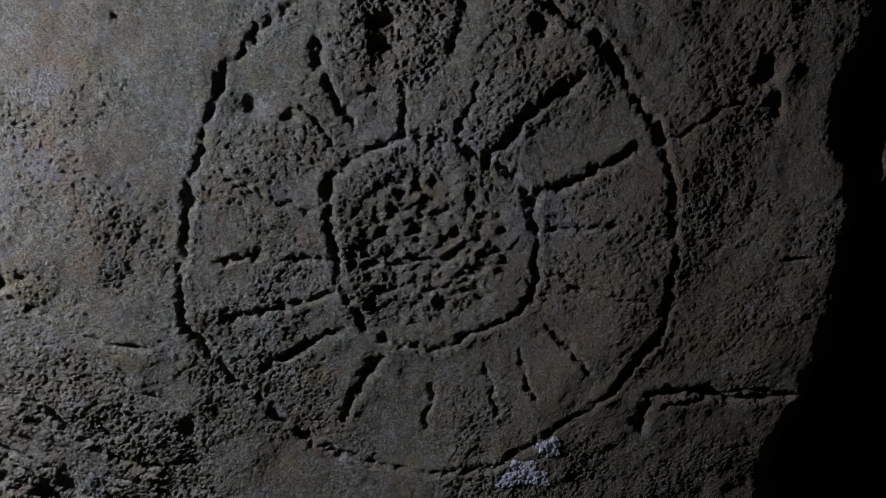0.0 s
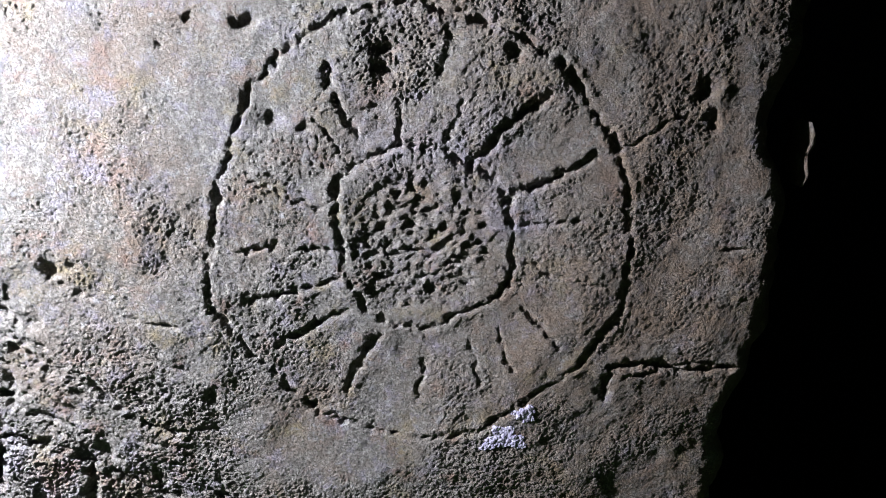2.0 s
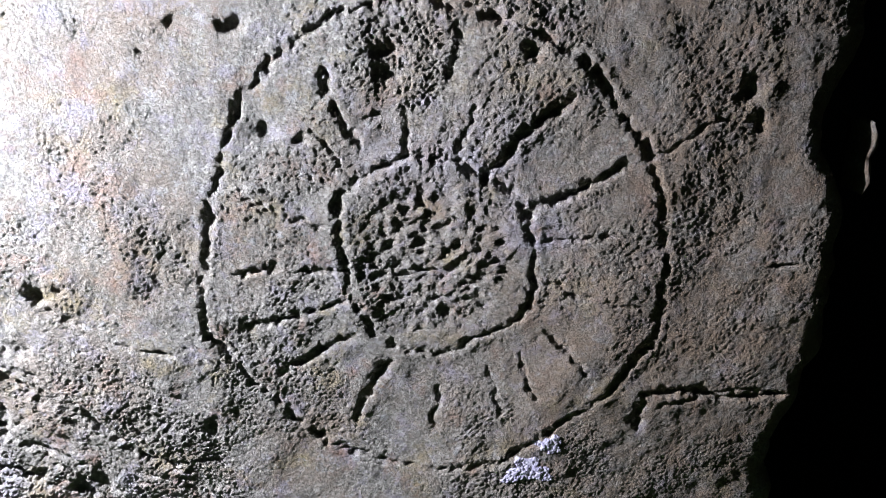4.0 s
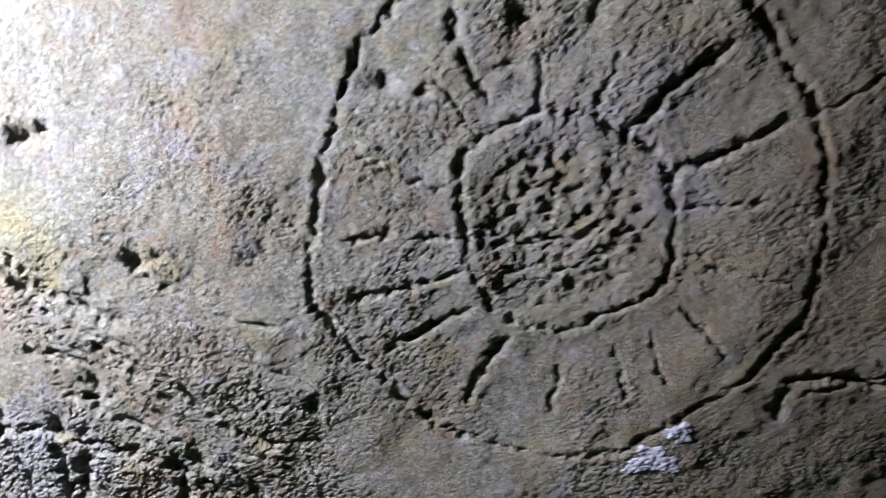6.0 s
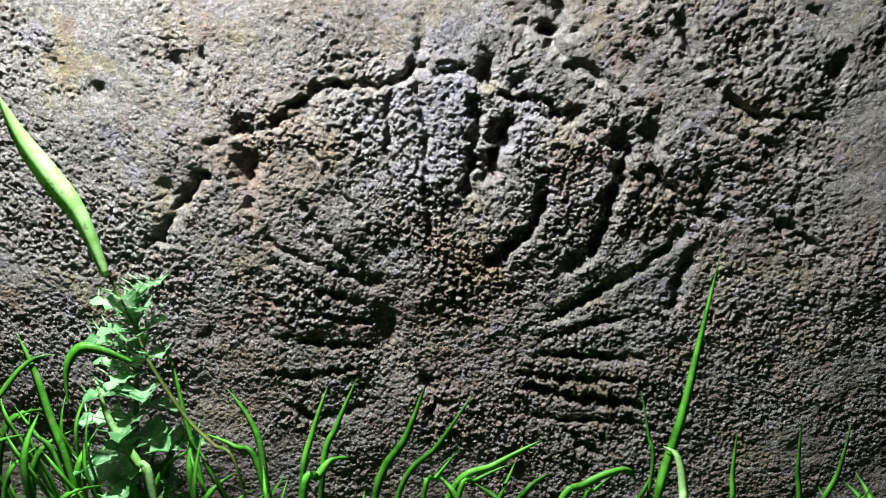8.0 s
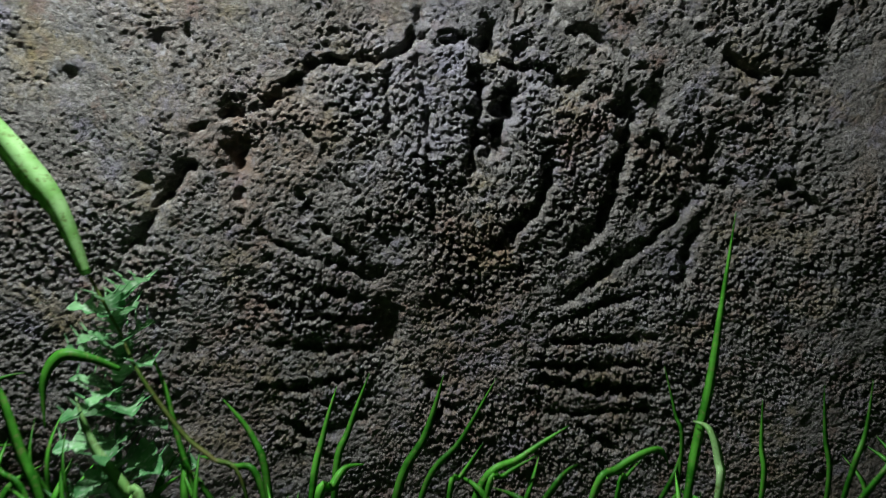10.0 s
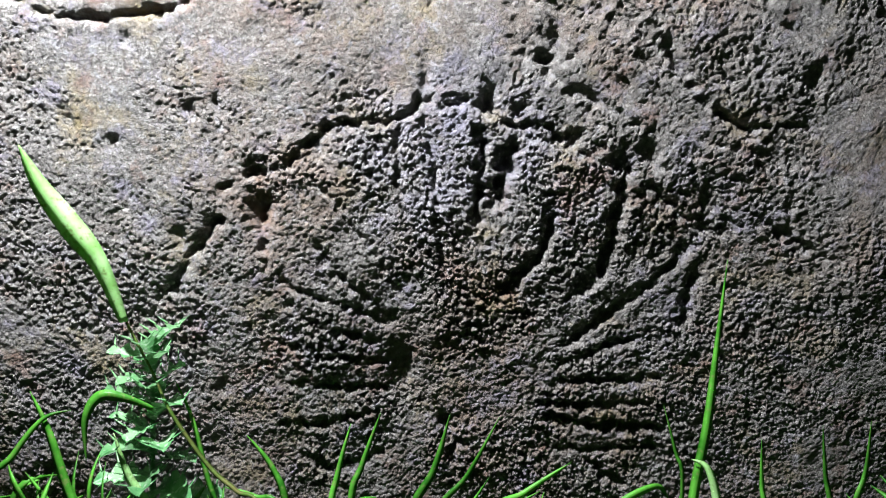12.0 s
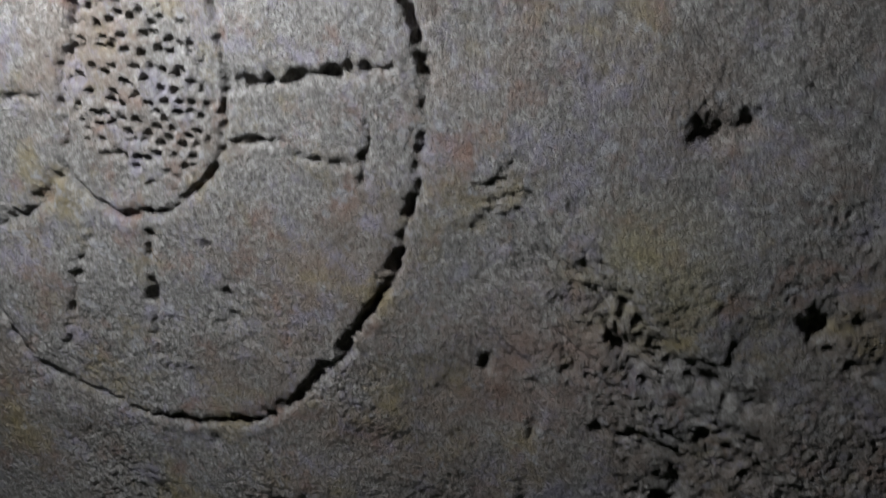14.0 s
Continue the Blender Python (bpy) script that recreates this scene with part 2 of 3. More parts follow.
# broad shape and grain
low = np.exp(-(((X + 0.42) / 0.30) ** 2 + ((Z - 0.10) / 0.195) ** 2) ** 1.3)
ROUGH = np.clip(0.13 + 0.82 * low + 0.09 * layered(X, Z, 0.09, 31, 2) + 0.2 * np.exp(-((X - 0.0) ** 2 + (Z - 0.57) ** 2) / 0.006)
                - 0.06 * smooth(0.26, 0.36, Z) - 0.05 * smooth(0.42, 0.5, Z) * smooth(-0.1, -0.2, X) - 0.10 * smooth(0.12, 0.2, X), 0.06, 1.15)
H += 0.0007 * layered(X, Z, 0.022, 45, 3, 0.6)
H += 0.006 * layered(X, Z, 0.28, 41, 2) + 0.0016 * layered(X, Z, 0.06, 43, 2)
H -= 0.06 * np.clip(0.30 - Z - 0.15 * (X + 0.4), 0, 0.5) ** 1.5
H -= 0.05 * np.clip(X - 0.16, 0, 1) ** 1.5
# the face falls back below the crease, and is hollow in the middle of the fan
below = -(0.69 * (X + 0.31) + 0.72 * (Z - 0.38))
H -= 0.010 * smooth(-0.01, 0.075, below) * smooth(-0.52, -0.42, X)
H -= 0.005 * np.exp(-(((X + 0.395) / 0.07) ** 2 + ((Z - 0.115) / 0.06) ** 2) ** 1.3)
# streaks that run along the crease
along = 0.72 * (X + 0.31) - 0.69 * (Z - 0.38)
band = smooth(-0.035, 0.0, below) * smooth(0.10, 0.06, below) * smooth(-0.47, -0.40, X) * smooth(-0.13, -0.2, X)
H -= 0.0022 * band * smooth(0.1, 0.9, layered(0.14 * along + 0.02 * layered(X, Z, 0.05, 94, 2), below, 0.011, 93, 3, 0.6))
PATCH = 0.45 + 0.95 * smooth(-0.55, 0.65, layered(X, Z, 0.045, 35, 3, 0.6))
AX, AZ = X + 0.0010 * value_noise(X, Z, 0.0022, 56), Z + 0.0010 * value_noise(X, Z, 0.0022, 57)
H += (0.00015 + 0.00035 * ROUGH) * layered(X, Z, 0.013, 51, 2)
H += PATCH * (0.00010 + 0.0010 * ROUGH) * layered(AX, AZ, 0.0029, 53, 2, 0.9)
H += PATCH * (0.00010 + 0.0015 * ROUGH) * (0.55 - cells(AX, AZ, 0.0026, 61))
H -= PATCH * (0.00028 + 0.0017 * ROUGH) * np.clip(1 - cells(AX, AZ, 0.0056, 58) / 0.30, 0, 1) ** 0.7
H += (0.5 + 0.5 * PATCH) * (0.00024 + 0.0012 * ROUGH) * (0.55 - cells(AX, AZ, 0.0018, 62))
# pits where grains have fallen out, of many sizes and in drifts
drift = 0.5 + 0.5 * layered(X, Z, 0.05, 33, 2)
for size, share, depth, seed in ((0.011, 0.17, 0.0016, 63), (0.019, 0.13, 0.0026, 64), (0.037, 0.08, 0.0022, 65)):
    keep = hashed(np.floor(X / size), np.floor(Z / size), seed + 9)
    H -= depth * (0.02 + 0.55 * ROUGH) * np.clip(drift, 0, 1) * (0.3 + keep) * np.clip(1 - cells(AX + 0.0008 * value_noise(X, Z, 0.006, seed), AZ, size, seed) / share, 0, 1) ** 0.8

# first sun circle: rim, inner ring, pecked middle and rays
RIM = [(-0.164, 0.397), (-0.162, 0.425), (-0.158, 0.451), (-0.15, 0.476), (-0.145, 0.497), (-0.134, 0.524), (-0.125, 0.546), (-0.114, 0.565), (-0.094, 0.586), (-0.069, 0.603), (-0.046, 0.613), (-0.01, 0.621), (0.019, 0.619), (0.054, 0.609), (0.079, 0.599), (0.101, 0.586), (0.121, 0.569), (0.135, 0.546), (0.149, 0.528), (0.162, 0.501), (0.17, 0.464), (0.174, 0.434), (0.171, 0.402), (0.167, 0.374), (0.151, 0.351), (0.136, 0.33), (0.106, 0.305), (0.075, 0.283), (0.048, 0.266), (0.007, 0.262), (-0.025, 0.264), (-0.056, 0.275), (-0.082, 0.287), (-0.107, 0.313), (-0.13, 0.34), (-0.146, 0.363), (-0.157, 0.382)]
INNER = [(-0.061, 0.472), (-0.059, 0.489), (-0.048, 0.502), (-0.028, 0.514), (-0.005, 0.52), (0.019, 0.516), (0.042, 0.504), (0.062, 0.491), (0.072, 0.473), (0.077, 0.45), (0.078, 0.423), (0.072, 0.399), (0.053, 0.383), (0.028, 0.376), (0.01, 0.365), (-0.015, 0.369), (-0.034, 0.381), (-0.051, 0.401), (-0.057, 0.428), (-0.059, 0.451)]
carve(RIM, 0.0036, 0.0022, 1.0, closed=True, lip=0.12)
carve(INNER, 0.0040, 0.0023, 0.9, closed=True, lip=0.12)
mid = np.clip(1 - (((X - 0.008) / 0.060) ** 2 + ((Z - 0.441) / 0.064) ** 2) ** 3, 0, 1)
slant = layered(0.75 * X + 0.5 * Z, 1.25 * Z - 0.45 * X, 0.0082, 66, 2, 0.5)
H -= mid * (0.0005 + 0.0017 * smooth(-0.1, 0.8, slant))
H -= mid * 0.0008 * np.clip(1 - cells(AX, AZ, 0.0085, 69) / 0.4, 0, 1)
H += mid * 0.0009 * value_noise(X, Z, 0.006, 67)
carve([(0.044, 0.499), (0.069, 0.529), (0.103, 0.555)], 0.0046, 0.0036, 0.7)
carve([(0.074, 0.477), (0.104, 0.489), (0.143, 0.506)], 0.0044, 0.0033, 0.7)
carve([(0.08, 0.453), (0.103, 0.454), (0.133, 0.454)], 0.0032, 0.0023, 0.7)
carve([(0.089, 0.42), (0.12, 0.406), (0.157, 0.396)], 0.0030, 0.0022, 0.7)
carve([(0.088, 0.38), (0.103, 0.365), (0.117, 0.345)], 0.0031, 0.0027, 0.6)
carve([(0.068, 0.36), (0.073, 0.338), (0.079, 0.323)], 0.0028, 0.0024, 0.6)
carve([(0.042, 0.353), (0.048, 0.329), (0.051, 0.31)], 0.0028, 0.0024, 0.6)
carve([(0.005, 0.334), (0.001, 0.316), (-0.003, 0.297)], 0.0030, 0.0022, 0.7)
carve([(-0.029, 0.366), (-0.047, 0.341), (-0.063, 0.308)], 0.0051, 0.0036, 0.7)
carve([(-0.056, 0.385), (-0.084, 0.37), (-0.115, 0.354)], 0.0040, 0.0030, 0.7)
carve([(-0.058, 0.415), (-0.097, 0.403), (-0.136, 0.396)], 0.0040, 0.0030, 0.7)
carve([(-0.058, 0.437), (-0.102, 0.44), (-0.138, 0.44)], 0.0034, 0.0025, 0.7)
carve([(-0.063, 0.47), (-0.09, 0.478), (-0.121, 0.494)], 0.0028, 0.0020, 0.7)
carve([(-0.048, 0.508), (-0.058, 0.523), (-0.069, 0.539)], 0.0025, 0.0012, 0.7)
carve([(-0.009, 0.518), (-0.01, 0.533), (-0.009, 0.55)], 0.0032, 0.0023, 0.7)
carve([(0.025, 0.519), (0.031, 0.536), (0.038, 0.553)], 0.0028, 0.0019, 0.7)
carve([(-0.037, 0.436), (-0.013, 0.432), (0.012, 0.435)], 0.0025, 0.0014, 0.7)
carve([(-0.039, 0.529), (-0.052, 0.55), (-0.059, 0.579)], 0.0032, 0.0026, 0.7)
# chips out of the top of the circle and the ground round it
dent(-0.018, 0.591, 0.0090, 0.0054, 0.0050)
dent(-0.018, 0.576, 0.0099, 0.0054, 0.0045)
dent(-0.059, 0.578, 0.0036, 0.0036, 0.0030)
dent(-0.06, 0.567, 0.0036, 0.0045, 0.0035)
dent(-0.103, 0.542, 0.0081, 0.0063, 0.0035)
dent(-0.08, 0.534, 0.0054, 0.0036, 0.0028)
dent(-0.115, 0.612, 0.0081, 0.0045, 0.0045)
dent(-0.154, 0.614, 0.0045, 0.0027, 0.0020)
dent(0.052, 0.607, 0.0081, 0.0054, 0.0040)
dent(0.078, 0.587, 0.0063, 0.0063, 0.0036)
dent(-0.054, 0.554, 0.0027, 0.0036, 0.0024)
dent(-0.111, 0.444, 0.0045, 0.0036, 0.0024)
dent(-0.178, 0.596, 0.0027, 0.0027, 0.0015)
dent(-0.265, 0.434, 0.0045, 0.0045, 0.0026)
dent(-0.03, 0.548, 0.0081, 0.0036, 0.0015)
dent(0.032, 0.599, 0.0054, 0.0072, 0.0024)
dent(0.024, 0.575, 0.0045, 0.0081, 0.0020)
# cracks and spalls between the circle and the stone's edge
carve([(0.16, 0.293), (0.159, 0.308), (0.17, 0.324), (0.205, 0.323), (0.233, 0.315), (0.27, 0.318)], 0.0056, 0.0046, 0.4, ends=0.3)
carve([(0.176, 0.311), (0.202, 0.317), (0.233, 0.323), (0.279, 0.318)], 0.0030, 0.0020, 0.6, natural=True, lip=0.0)
carve([(0.153, 0.507), (0.176, 0.517), (0.202, 0.534), (0.227, 0.532)], 0.0028, 0.0016, 0.6)
carve([(0.249, 0.424), (0.271, 0.427)], 0.0026, 0.0024, 0.5)
dent(0.224, 0.554, 0.0070, 0.0080, 0.0055)
dent(0.232, 0.53, 0.0030, 0.0080, 0.0030)
H += 0.0012 * np.exp(-(((X - 0.238) / 0.009) ** 2 + ((Z - 0.548) / 0.016) ** 2))
# second sun circle
RIM_2 = [(-0.466, 0.573), (-0.461, 0.555), (-0.459, 0.533), (-0.462, 0.51), (-0.467, 0.486), (-0.475, 0.457), (-0.492, 0.422), (-0.509, 0.399), (-0.533, 0.373), (-0.56, 0.352), (-0.592, 0.344), (-0.625, 0.344), (-0.657, 0.352), (-0.684, 0.363), (-0.703, 0.377), (-0.722, 0.41), (-0.738, 0.45), (-0.742, 0.5), (-0.73, 0.56), (-0.695, 0.615), (-0.63, 0.65), (-0.55, 0.648), (-0.49, 0.615)]
carve(RIM_2, 0.0044, 0.0040, 0.7, closed=True)
INNER_2 = [(-0.554, 0.575), (-0.554, 0.55), (-0.556, 0.524), (-0.567, 0.496), (-0.582, 0.482), (-0.6, 0.472), (-0.624, 0.469), (-0.643, 0.477), (-0.654, 0.492), (-0.648, 0.522), (-0.636, 0.555), (-0.615, 0.59), (-0.58, 0.595)]
carve(INNER_2, 0.0040, 0.0036, 0.6, closed=True)
mid = np.clip(1 - (((X + 0.602) / 0.044) ** 2 + ((Z - 0.535) / 0.054) ** 2) ** 3, 0, 1)
H -= mid * 0.0052 * np.clip(1 - cells(AX, AZ, 0.0075, 68) / 0.42, 0, 1)
for a, b in (((-0.54, 0.577), (-0.475, 0.6)), ((-0.66, 0.53), (-0.73, 0.525)), ((-0.65, 0.575), (-0.7, 0.605)), ((-0.6, 0.6), (-0.605, 0.645))):
    carve([a, b], 0.0038, 0.0032, 0.6)
carve([(-0.546, 0.538), (-0.515, 0.541), (-0.474, 0.545)], 0.0044, 0.0058, 0.5)
carve([(-0.556, 0.511), (-0.543, 0.511), (-0.531, 0.511)], 0.0036, 0.0043, 0.5)
carve([(-0.521, 0.504), (-0.507, 0.501), (-0.495, 0.499)], 0.0032, 0.0035, 0.5)
carve([(-0.487, 0.52), (-0.49, 0.505), (-0.491, 0.489)], 0.0029, 0.0032, 0.5)
carve([(-0.659, 0.489), (-0.681, 0.469), (-0.704, 0.458)], 0.0053, 0.0064, 0.5)
carve([(-0.646, 0.461), (-0.663, 0.428), (-0.677, 0.389)], 0.0044, 0.0052, 0.5)
carve([(-0.611, 0.458), (-0.614, 0.431), (-0.62, 0.399)], 0.0040, 0.0046, 0.5)
carve([(-0.578, 0.457), (-0.576, 0.447), (-0.574, 0.437)], 0.0036, 0.0038, 0.5)
carve([(-0.57, 0.433), (-0.569, 0.413), (-0.562, 0.402)], 0.0042, 0.0043, 0.5)
# natural creases that run down between the circles
carve([(-0.373, 0.443), (-0.362, 0.432), (-0.345, 0.411), (-0.325, 0.398), (-0.304, 0.386)], 0.0100, 0.0055, 0.3, natural=True, lip=0.0, ends=0.4)
carve([(-0.31, 0.372), (-0.282, 0.345), (-0.259, 0.315), (-0.229, 0.287), (-0.207, 0.272)], 0.0050, 0.0034, 0.5, natural=True, lip=0.0)
carve([(-0.397, 0.434), (-0.364, 0.411), (-0.335, 0.38), (-0.313, 0.355), (-0.278, 0.326)], 0.0100, 0.0030, 0.3, natural=True, lip=0.0)
carve([(-0.395, 0.297), (-0.365, 0.283), (-0.332, 0.269), (-0.294, 0.257)], 0.0050, 0.0030, 0.6, natural=True, lip=0.0)
carve([(-0.363, 0.351), (-0.341, 0.32), (-0.305, 0.293), (-0.269, 0.276)], 0.0055, 0.0030, 0.6, natural=True, lip=0.0)
carve([(-0.359, 0.33), (-0.331, 0.307), (-0.303, 0.279), (-0.257, 0.25)], 0.0045, 0.0022, 0.6, natural=True, lip=0.0)
carve([(-0.28, 0.42), (-0.259, 0.405)], 0.0040, 0.0026, 0.6, natural=True, lip=0.0)
carve([(-0.238, 0.391), (-0.215, 0.383), (-0.19, 0.378)], 0.0034, 0.0028, 0.6, natural=True, lip=0.0)
carve([(-0.265, 0.389), (-0.224, 0.352), (-0.17, 0.325)], 0.0030, 0.0013, 0.6, natural=True, lip=0.0)
carve([(-0.259, 0.358), (-0.216, 0.322), (-0.165, 0.299)], 0.0030, 0.0013, 0.6, natural=True, lip=0.0)
carve([(-0.235, 0.294), (-0.213, 0.279), (-0.175, 0.278)], 0.0036, 0.0022, 0.7, natural=True, lip=0.0)
carve([(-0.186, 0.216), (-0.166, 0.202), (-0.145, 0.188)], 0.0050, 0.0032, 0.7, natural=True, lip=0.0)
carve([(-0.345, 0.325), (-0.333, 0.32), (-0.32, 0.324)], 0.0050, 0.0024, 0.7, natural=True, lip=0.0)
carve([(-0.388, 0.455), (-0.377, 0.435), (-0.365, 0.407), (-0.351, 0.388)], 0.0070, 0.0038, 0.3, natural=True, lip=0.0)
dent(-0.282, 0.429, 0.0070, 0.0080, 0.0050)
dent(-0.335, 0.518, 0.0100, 0.0070, 0.0050)
dent(-0.32, 0.522, 0.0070, 0.0060, 0.0035)
dent(-0.046, 0.155, 0.0240, 0.0070, 0.0080)
dent(-0.017, 0.111, 0.0260, 0.0080, 0.0090)
dent(0.022, 0.166, 0.0090, 0.0050, 0.0040)
dent(-0.082, 0.159, 0.0070, 0.0040, 0.0020)
dent(-0.283, 0.429, 0.0060, 0.0050, 0.0020)
dent(-0.089, 0.295, 0.0080, 0.0040, 0.0024)
dent(-0.334, 0.326, 0.0050, 0.0060, 0.0030)
dent(-0.374, 0.297, 0.0060, 0.0060, 0.0040)
dent(-0.434, 0.391, 0.0030, 0.0050, 0.0024)
dent(-0.41, 0.356, 0.0030, 0.0080, 0.0026)
dent(-0.562, 0.29, 0.0030, 0.0070, 0.0026)
dent(-0.638, 0.283, 0.0025, 0.0080, 0.0026)
dent(-0.434, 0.394, 0.0040, 0.0050, 0.0024)
dent(-0.174, 0.309, 0.0050, 0.0080, 0.0035)
# the lowest motif, half in the grass: a broken arc and a fan of worn rays
carve([(-0.546, 0.236), (-0.523, 0.252), (-0.504, 0.255), (-0.489, 0.267), (-0.474, 0.278), (-0.451, 0.282), (-0.437, 0.28), (-0.417, 0.293)], 0.0044, 0.0025, 1.0, ends=0.2)
carve([(-0.417, 0.293), (-0.39, 0.293), (-0.366, 0.288), (-0.348, 0.28), (-0.324, 0.273), (-0.31, 0.269), (-0.292, 0.257), (-0.271, 0.263)], 0.0044, 0.0025, 1.0, ends=0.2)
carve([(-0.28, 0.253), (-0.249, 0.223), (-0.227, 0.212)], 0.0046, 0.0030, 0.95, ends=0.3)
carve([(-0.589, 0.163), (-0.569, 0.191), (-0.547, 0.221)], 0.0055, 0.0073, 0.75)
carve([(-0.432, 0.276), (-0.431, 0.245), (-0.424, 0.205)], 0.0032, 0.0032, 0.75)
carve([(-0.42, 0.297), (-0.41, 0.263), (-0.406, 0.231), (-0.404, 0.189)], 0.0036, 0.0038, 0.75)
carve([(-0.379, 0.279), (-0.379, 0.252), (-0.382, 0.215)], 0.0044, 0.0064, 0.75)
carve([(-0.358, 0.263), (-0.366, 0.247), (-0.369, 0.228)], 0.0075, 0.0102, 0.75)
carve([(-0.331, 0.23), (-0.335, 0.2), (-0.363, 0.169)], 0.0068, 0.0096, 0.75)
carve([(-0.284, 0.253), (-0.289, 0.224), (-0.293, 0.192), (-0.314, 0.165)], 0.0058, 0.0075, 0.75)
carve([(-0.238, 0.202), (-0.257, 0.177), (-0.288, 0.151), (-0.317, 0.128)], 0.0050, 0.0048, 0.75)
carve([(-0.229, 0.188), (-0.233, 0.168), (-0.238, 0.145)], 0.0058, 0.0067, 0.75)
carve([(-0.32, 0.114), (-0.286, 0.126), (-0.253, 0.139)], 0.0042, 0.0037, 0.75)
carve([(-0.323, 0.098), (-0.283, 0.098), (-0.251, 0.1)], 0.0046, 0.0044, 0.75)
carve([(-0.328, 0.082), (-0.298, 0.08), (-0.25, 0.082)], 0.0042, 0.0037, 0.75)
carve([(-0.329, 0.068), (-0.288, 0.062), (-0.243, 0.059)], 0.0044, 0.0039, 0.75)
carve([(-0.335, 0.046), (-0.294, 0.042), (-0.245, 0.043)], 0.0042, 0.0034, 0.75)
carve([(-0.286, 0.241), (-0.268, 0.231), (-0.255, 0.231)], 0.0040, 0.0035, 0.75)
carve([(-0.518, 0.228), (-0.518, 0.207), (-0.52, 0.188)], 0.0040, 0.0049, 0.75)
carve([(-0.405, 0.078), (-0.395, 0.055), (-0.396, 0.035)], 0.0060, 0.0073, 0.75)
carve([(-0.507, 0.177), (-0.481, 0.162), (-0.437, 0.144)], 0.0042, 0.0032, 0.9)
carve([(-0.506, 0.161), (-0.486, 0.144), (-0.447, 0.131)], 0.0042, 0.0032, 0.9)
carve([(-0.51, 0.135), (-0.479, 0.122), (-0.441, 0.113)], 0.0040, 0.0028, 0.9)
carve([(-0.511, 0.105), (-0.473, 0.097), (-0.438, 0.096)], 0.0044, 0.0032, 0.9)
carve([(-0.513, 0.071), (-0.482, 0.069), (-0.45, 0.076)], 0.0052, 0.0042, 0.9)
carve([(-0.491, 0.21), (-0.467, 0.175), (-0.433, 0.145)], 0.0040, 0.0028, 0.9)
carve([(-0.481, 0.242), (-0.45, 0.198), (-0.422, 0.151)], 0.0034, 0.0020, 0.9)
carve([(-0.324, 0.071), (-0.287, 0.062), (-0.263, 0.055)], 0.0050, 0.0038, 0.9)
carve([(-0.297, 0.032), (-0.283, 0.02), (-0.267, 0.012)], 0.0060, 0.0046, 0.9)
carve([(-0.5, 0.042), (-0.478, 0.032), (-0.443, 0.043)], 0.0046, 0.0032, 0.9)
dent(-0.518, 0.228, 0.0090, 0.0160, 0.0090)
dent(-0.431, 0.107, 0.0090, 0.0140, 0.0060)
dent(-0.338, 0.332, 0.0060, 0.0080, 0.0030)
dent(-0.413, 0.307, 0.0050, 0.0140, 0.0030)
dent(-0.354, 0.289, 0.0070, 0.0050, 0.0030)
dent(-0.322, 0.273, 0.0090, 0.0050, 0.0040)
dent(-0.29, 0.255, 0.0070, 0.0090, 0.0045)
dent(-0.27, 0.263, 0.0050, 0.0090, 0.0035)
dent(-0.558, 0.289, 0.0040, 0.0070, 0.0035)
dent(-0.541, 0.292, 0.0030, 0.0060, 0.0030)
dent(-0.608, 0.27, 0.0050, 0.0050, 0.0035)
dent(-0.634, 0.281, 0.0020, 0.0090, 0.0026)
dent(-0.521, 0.252, 0.0060, 0.0050, 0.0045)
dent(-0.484, 0.263, 0.0070, 0.0070, 0.0030)
dent(-0.221, 0.282, 0.0100, 0.0040, 0.0030)
dent(-0.231, 0.21, 0.0080, 0.0040, 0.0030)
dent(-0.374, 0.295, 0.0050, 0.0080, 0.0040)
dent(-0.592, 0.328, 0.0030, 0.0040, 0.0020)
dent(-0.573, 0.204, 0.0060, 0.0090, 0.0030)
dent(-0.552, 0.103, 0.0050, 0.0090, 0.0030)

# the foot is undercut where the weeds grow
H -= 0.010 * smooth(0.10, -0.09, Z + 0.012 * layered(X, Z, 0.06, 91, 2)) * smooth(-0.56, -0.72, X)

# roll the face over towards the edge
gap = np.clip((edge[:, None] - X) / 0.014, 0, 1)
H -= 0.004 * (1 - gap) ** 2


# ---- helpers for things and parts ----
def mesh_of(name, verts, faces, material, flat=False):
    me = bpy.data.meshes.new(name)
    me.from_pydata(verts, [], faces)
    me.materials.append(material)
    me.polygons.foreach_set("use_smooth", [not flat] * len(me.polygons))
    me.update()
    return me


def part(name, verts, faces, material, parent=None, label=""):
    ob = new(name, mesh_of(name, verts, faces, material))
    ob.parent = parent
    return tagged(ob, label=label)


